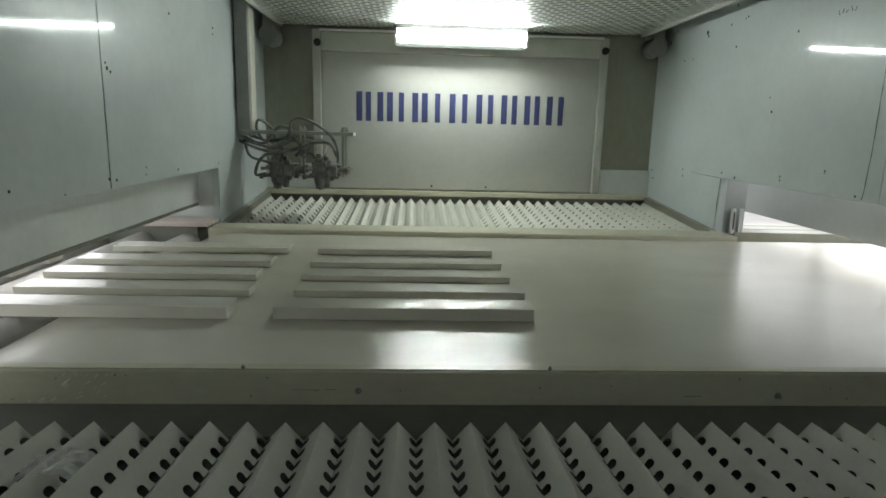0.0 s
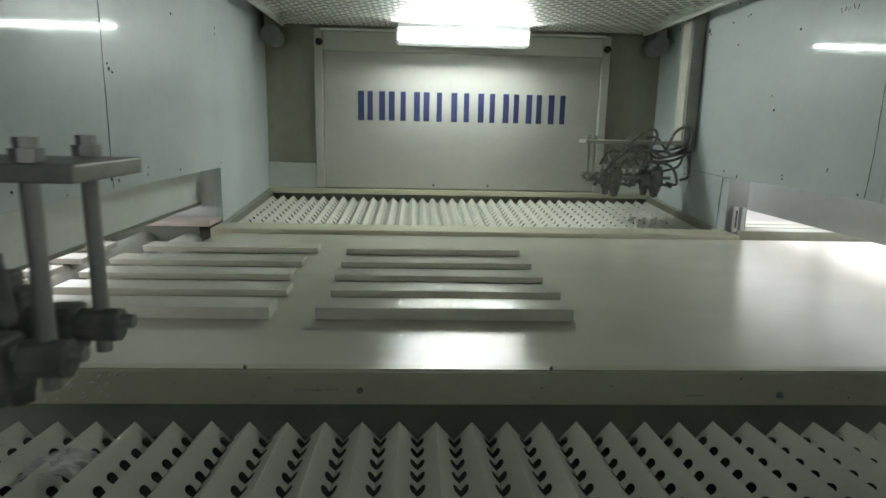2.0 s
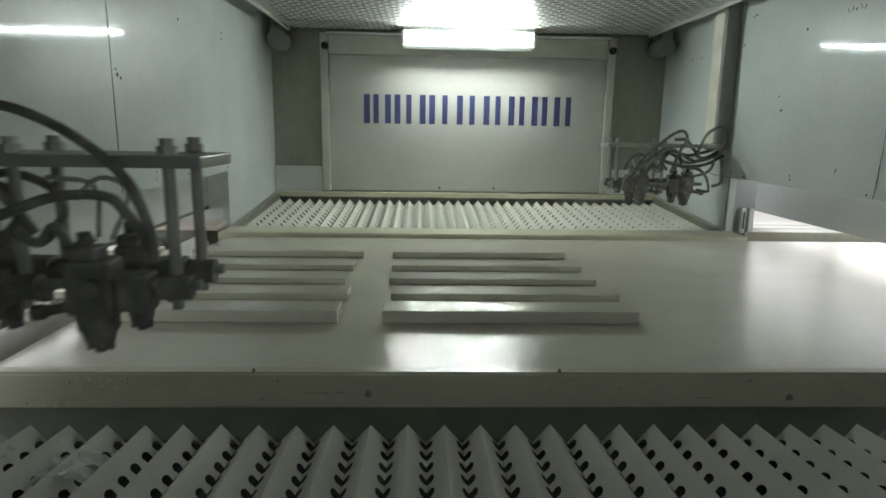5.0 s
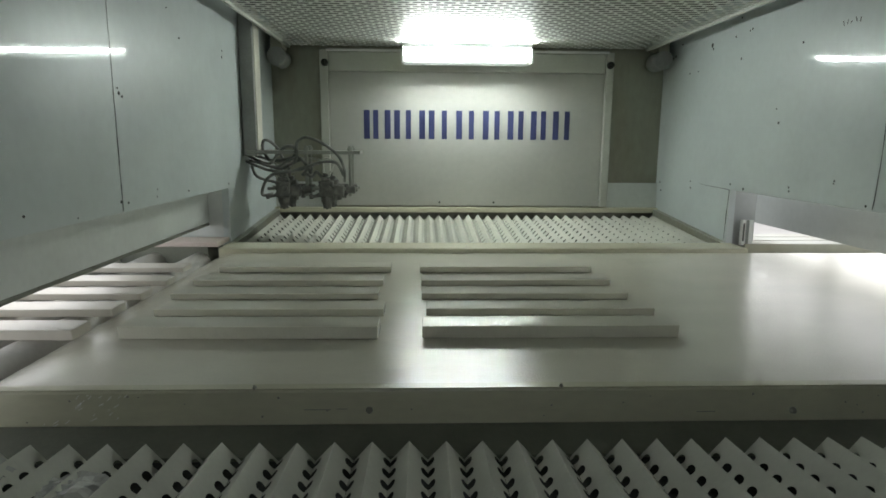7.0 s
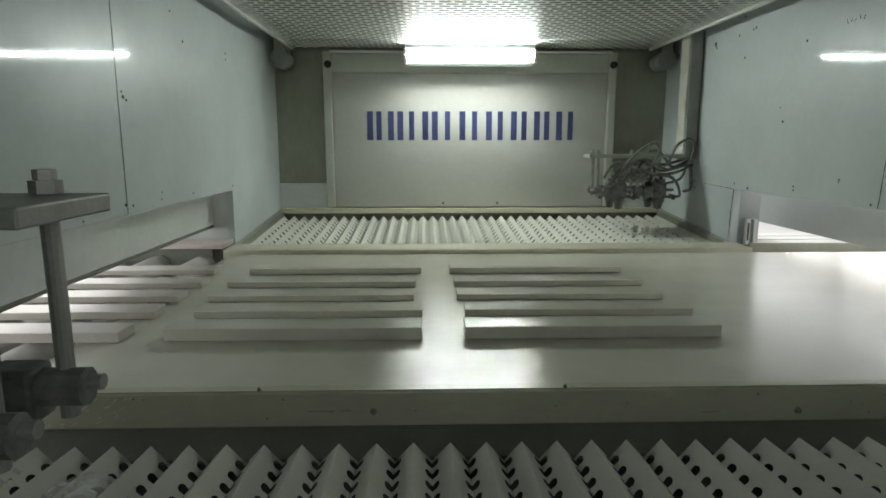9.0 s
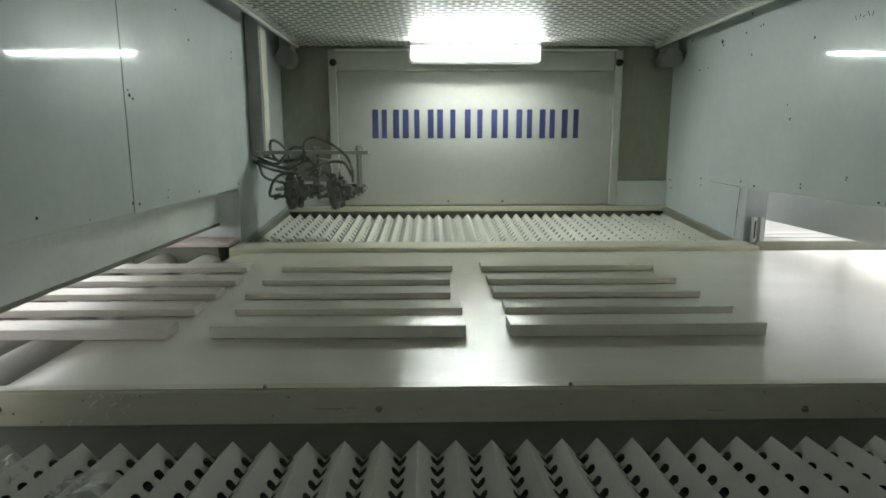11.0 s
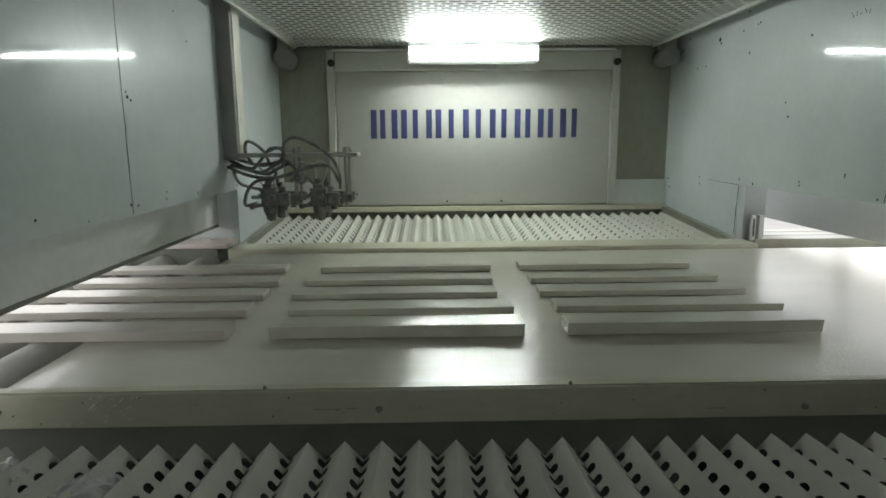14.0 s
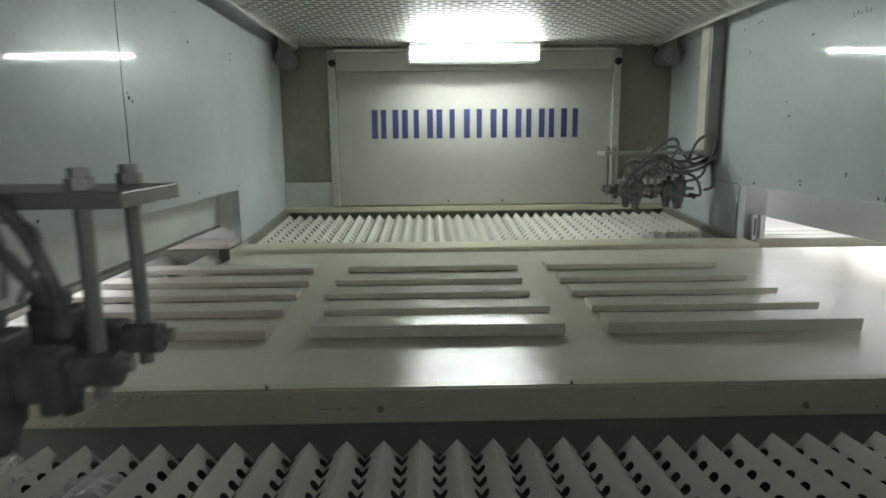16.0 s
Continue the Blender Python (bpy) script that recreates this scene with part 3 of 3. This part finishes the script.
# ---- spray carriages ----
def carriage(name, s):
    """Spray gun carriage; its origin is on the wall side at belt height under the bar. s: way towards the chamber's middle."""
    c = thing(name, "spray gun carriage with hoses hanging from a moving post", "spray carriage", "spray carriages")
    zb = 0.403 if s > 0 else 0.388
    crust = random.Random(40 + s)

    def P(x, y, z):
        return (s * x, y, z)

    def bx(x0, x1, y0, y1, z0, z1, b=0.0):
        return box(B(), *sorted((s * x0, s * x1)), y0, y1, z0, z1, b)
    part("post", bx(0.005, 0.068, -0.06, 0.05, zb - 0.02, 1.20, 0.004), post_paint, c, "dark grey square post")
    # strip added on the inner side; its pale colour paints the light there
    part("post_strip", bx(0.0685, 0.0725, -0.045, 0.045, 0.40, 1.2), lit_side_paint, c, "pale yellowish strip for the post's lit side")
    part("bar", bx(0.02, 0.56, -0.068, 0.068, zb - 0.009, zb + 0.008, 0.002), steel, c, "flat steel plate")
    for x, y in ((0.30, -0.05), (0.30, 0.052), (0.51, -0.05), (0.51, 0.052)):
        bm = B()
        rod(bm, P(x, y, zb - 0.21), P(x, y, zb + 0.03), 0.0085)
        part("threaded_rod", bm, steel, c)
        bm = B()
        rod(bm, P(x, y, zb + 0.009), P(x, y, zb + 0.021), 0.014, seg=6)
        rod(bm, P(x, y, zb + 0.0215), P(x, y, zb + 0.031), 0.010, seg=6)
        part("nut", bm, steel, c)
        bm = B()
        rod(bm, P(x - 0.02, y - 0.004, zb - 0.178), P(x + 0.022, y - 0.004, zb - 0.178), 0.019, seg=10)
        part("clamp", bm, gun_metal, c)
    for y in (-0.05, 0.052):
        part("cross_rod", rod(B(), P(0.11, y, zb - 0.175), P(0.545, y, zb - 0.175), 0.008), steel, c)
    for gx, tail in ((0.187, 0.018), (0.395, 0.015)):
        for k, (dx, dy, f) in enumerate(((0.0, -0.05, 1.0), (tail, 0.05, 0.86))):
            x, top, r = gx + dx, zb - 0.122, 0.032 * f
            bm = B()
            box(bm, *sorted((s * (x - r), s * (x + r))), dy - r * 0.8, dy + r * 0.8, top - 0.095, top - 0.015, 0.006)
            box(bm, *sorted((s * (x - r * 0.7), s * (x + r * 0.5))), dy - r * 0.9, dy + r * 0.5, top - 0.0149, top + 0.004, 0.004)
            rod(bm, P(x - r * 0.3, dy, top + 0.004), P(x - r * 0.3, dy, top + 0.022), 0.009 * f)
            rod(bm, P(x, dy, top - 0.118), P(x, dy, top - 0.0945), 0.028 * f, 0.03 * f, seg=14)
            for q in range(7):
                # crusted drips under the body
                ax, ay = x + crust.uniform(-0.9, 0.9) * r, dy + crust.uniform(-0.8, 0.5) * r
                rod(bm, P(ax + crust.uniform(-0.004, 0.004), ay, top - 0.095 - crust.uniform(0.008, 0.024)), P(ax, ay, top - 0.088), 0.0012, crust.uniform(0.005, 0.011), seg=6)
            for q in range(6):
                ax, az = x + crust.choice((-1, 1)) * r, top - crust.uniform(0.02, 0.09)
                bmesh.ops.create_icosphere(bm, subdivisions=1, radius=crust.uniform(0.005, 0.010), matrix=Matrix.Translation(P(ax, dy + crust.uniform(-0.8, 0.5) * r, az)))
            gun = part("spray_gun", bm, gun_metal, c, "paint-crusted spray gun")
            bm = B()
            rod(bm, P(x, dy, top - 0.142), P(x, dy, top - 0.1185), 0.018 * f, 0.025 * f, seg=14)
            rod(bm, P(x, dy, top - 0.153), P(x, dy, top - 0.1425), 0.008, 0.012)
            for q in (-1, 1):
                rod(bm, P(x + q * 0.016 * f, dy, top - 0.150), P(x + q * 0.014 * f, dy, top - 0.135), 0.004, 0.006, seg=6)
            part("nozzle", bm, gun_metal, gun)
            bm = B()
            box(bm, *sorted((s * (x + r + 0.001), s * (x + r + 0.05))), dy - 0.02, dy + 0.02, top - 0.09, top - 0.035, 0.005)
            rod(bm, P(x + r + 0.028, dy, top - 0.106), P(x + r + 0.028, dy, top - 0.09), 0.012)
            part("valve_block", bm, gun_metal, gun)
            bm = B()
            rod(bm, P(x - r, dy, top - 0.085), P(x - r - 0.035, dy - 0.01, top - 0.09), 0.008)
            rod(bm, P(x - r - 0.035, dy - 0.01, top - 0.09), P(x - r - 0.052, dy - 0.012, top - 0.092), 0.012, seg=6)
            part("fitting", bm, gun_metal, gun)
            bm = B()
            rod(bm, P(x + r * 0.4, dy - 0.005, top - 0.05), P(x + r * 0.4, dy - r - 0.012, top - 0.05), 0.013)
            part("adjusting_knob", bm, gun_metal, gun)
    if s > 0:
        loops = [
            [(0.14, 0.0, -0.04), (0.225, -0.03, -0.03), (0.258, -0.074, 0.012), (0.264, -0.076, 0.048), (0.30, -0.076, 0.071), (0.352, -0.076, 0.058), (0.41, -0.076, 0.026), (0.460, -0.076, -0.02), (0.484, -0.072, -0.08), (0.484, -0.06, -0.14)],
            [(0.11, 0.0, -0.04), (0.088, -0.01, 0.0), (0.084, -0.01, 0.035), (0.094, -0.01, 0.056), (0.118, 0.02, 0.046), (0.14, 0.082, 0.008), (0.165, 0.075, -0.05), (0.20, 0.02, -0.08), (0.17, -0.03, -0.13)],
            [(0.135, 0.078, -0.01), (0.165, 0.078, 0.017), (0.205, 0.04, 0.03), (0.24, -0.03, 0.022), (0.262, -0.074, 0.0), (0.25, -0.074, -0.05)],
        ]
    else:
        loops = [
            [(0.455, -0.05, -0.15), (0.43, -0.078, -0.10), (0.36, -0.082, -0.02), (0.285, -0.082, 0.045), (0.228, -0.075, 0.066), (0.206, -0.075, 0.03), (0.24, -0.078, -0.035), (0.262, -0.06, -0.12)],
            [(0.15, -0.06, -0.05), (0.138, -0.078, 0.01), (0.112, -0.078, 0.058), (0.062, -0.078, 0.086), (0.03, -0.076, 0.07), (0.03, -0.076, 0.015), (0.05, -0.07, -0.045)],
            [(0.02, 0.0, -0.04), (0.0, -0.02, -0.07), (-0.0, -0.03, -0.12), (0.008, -0.03, -0.17), (0.05, -0.03, -0.185)],
            [(0.47, -0.05, -0.16), (0.44, -0.07, -0.125), (0.37, -0.078, -0.06), (0.30, -0.078, -0.015), (0.24, -0.07, -0.03), (0.215, -0.06, -0.09)],
        ]
    for pts in loops:
        part("hose", tube(B(), [P(max(x, 0.012), y, zb + z) for x, y, z in pts], 0.0072), rubber, c, smooth=True)
    big = [
        [(0.0, 0.0, zb - 0.05), (0.05, -0.05, zb - 0.09), (0.14, -0.05, zb - 0.10), (0.224, -0.055, zb - 0.085), (0.32, -0.05, zb - 0.052), (0.40, -0.05, zb - 0.05), (0.43, -0.05, zb - 0.075), (0.447, -0.035, zb - 0.12)],
        [(0.25, -0.055, zb - 0.075), (0.16, -0.06, zb - 0.10), (0.073, -0.06, zb - 0.113), (0.047, -0.06, zb - 0.155), (0.04, -0.055, zb - 0.22), (0.062, -0.04, zb - 0.215)],
        [(0.005, 0.03, zb - 0.04), (0.012, 0.05, zb - 0.13), (0.05, 0.06, zb - 0.165), (0.11, 0.05, zb - 0.175)],
        [(0.02, 0.0, zb - 0.02), (0.06, 0.04, zb - 0.05), (0.15, 0.05, zb - 0.03), (0.22, 0.05, zb - 0.05), (0.25, 0.045, zb - 0.09), (0.22, 0.04, zb - 0.14)],
        [(0.03, 0.0, zb - 0.06), (0.1, -0.02, zb - 0.085), (0.16, -0.025, zb - 0.06), (0.22, -0.025, zb - 0.04), (0.25, -0.03, zb - 0.08), (0.22, -0.03, zb - 0.12)],
        [(0.0, 0.02, zb - 0.02), (0.05, -0.03, zb - 0.06), (0.09, -0.03, zb - 0.015), (0.13, -0.03, zb + 0.028), (0.19, -0.03, zb + 0.03)],
        [(0.01, -0.01, zb - 0.045), (0.08, -0.045, zb - 0.075), (0.15, -0.045, zb - 0.045), (0.2, -0.04, zb - 0.025), (0.24, -0.04, zb - 0.055), (0.27, -0.03, zb - 0.11)],
        [(0.24, -0.03, zb - 0.11), (0.275, -0.03, zb - 0.125), (0.30, -0.03, zb - 0.1), (0.33, -0.035, zb - 0.13), (0.36, -0.03, zb - 0.115)],
    ]
    for pts in big:
        part("hose", tube(B(), [P(x + (0.085 - 0.12 * x) * min(1, x / 0.06), y * 1.4 - 0.012, zb + (z - zb) * 0.92) for x, y, z in pts], 0.0072), rubber, c, smooth=True)
    pale = [
        [(0.34, 0.02, zb - 0.06), (0.38, 0.02, zb - 0.03), (0.42, 0.02, zb - 0.05), (0.40, 0.0, zb - 0.12)],
        [(0.30, 0.02, zb - 0.03), (0.36, 0.04, zb - 0.045), (0.37, 0.02, zb - 0.12)],
        [(0.13, 0.01, zb - 0.05), (0.17, 0.03, zb - 0.09), (0.20, 0.02, zb - 0.14)],
        [(0.10, 0.03, zb - 0.03), (0.12, 0.02, zb - 0.1), (0.15, 0.0, zb - 0.13)],
        [(0.22, 0.03, zb - 0.02), (0.2, 0.02, zb - 0.08), (0.17, 0.0, zb - 0.12)],
    ]
    for pts in pale:
        part("air_line", tube(B(), [P(*q) for q in pts], 0.004, seg=6, steps=5), clear_tube, c, "pale thin air line", smooth=True)
    return c


left_car = carriage("spray_carriage", 1)
right_car = carriage("spray_carriage", -1)


# ---- what moves ----
def swing(t, period, far_at, mid, cosines, sines, slips):
    """Place of a carriage on its stroke: a rounded to and fro, and small slips of single strokes."""
    ph = 2 * math.pi / period * (t - far_at)
    y = mid + sum(c * math.cos((k + 1) * ph) for k, c in enumerate(cosines)) + sum(c * math.sin((k + 1) * ph) for k, c in enumerate(sines))
    for (t0, d0), (t1, d1) in zip(slips, slips[1:]):
        if t0 <= t < t1:
            u = (t - t0) / (t1 - t0)
            y += d0 + (d1 - d0) * u * u * (3 - 2 * u)
    return y


LEFT_SLIPS = [(0.0, 0.026), (0.25, 0.05), (0.5, -0.012), (1.0, -0.065), (1.5, 0.0), (2.0, 0.012), (2.3, -0.05), (2.5, 0.055), (3.0, 0.015), (3.5, 0.02),
              (4.2, 0.0), (6.5, 0.02), (7.2, 0.06), (7.5, 0.06), (8.0, 0.02), (8.5, 0.043), (8.8, -0.015), (9.0, 0.008), (9.2, 0.0), (11.3, 0.04), (11.5, 0.045), (12.0, 0.01), (13.0, 0.0), (14.4, -0.05), (15.0, -0.04), (15.5, 0.008), (16.01, -0.006)]
RIGHT_SLIPS = [(0.0, 0.0), (0.8, -0.02), (1.0, 0.055), (1.5, -0.02), (2.0, 0.025), (2.5, 0.016), (2.8, -0.03), (3.0, 0.03), (3.5, 0.0), (3.9, -0.06), (4.0, -0.085), (4.2, 0.055), (5.0, 0.0),
               (7.3, 0.01), (7.7, -0.034), (8.0, 0.005), (8.5, -0.075), (9.0, 0.018), (11.3, 0.0), (12.0, -0.02), (12.5, 0.01), (13.9, -0.01), (14.0, -0.075), (14.2, -0.03), (15.0, 0.002), (15.2, 0.0), (15.5, 0.03), (16.01, -0.003)]


def motions():
    for s, x, y, turn in SLATS:
        walk(s, [(t, pose(x + 0.0461 * (t - 14.5), y, BELT + 0.001, 0, 0, turn)) for t in (0.0, 4.0, 8.0, 12.0, 16.0)])
    times = [k / 10 for k in range(161)]
    walk(left_car, [(t, pose(XL, swing(t, 3.614, 14.455, 1.789, (1.2255, 0.0043, 0.0534), (-0.023, -0.029, -0.020), LEFT_SLIPS), BELT)) for t in times])
    walk(right_car, [(t, pose(XR, swing(t, 3.620, 12.653, 1.944, (1.168, 0.080), (-0.016, 0.003), RIGHT_SLIPS), BELT)) for t in times])


motions()
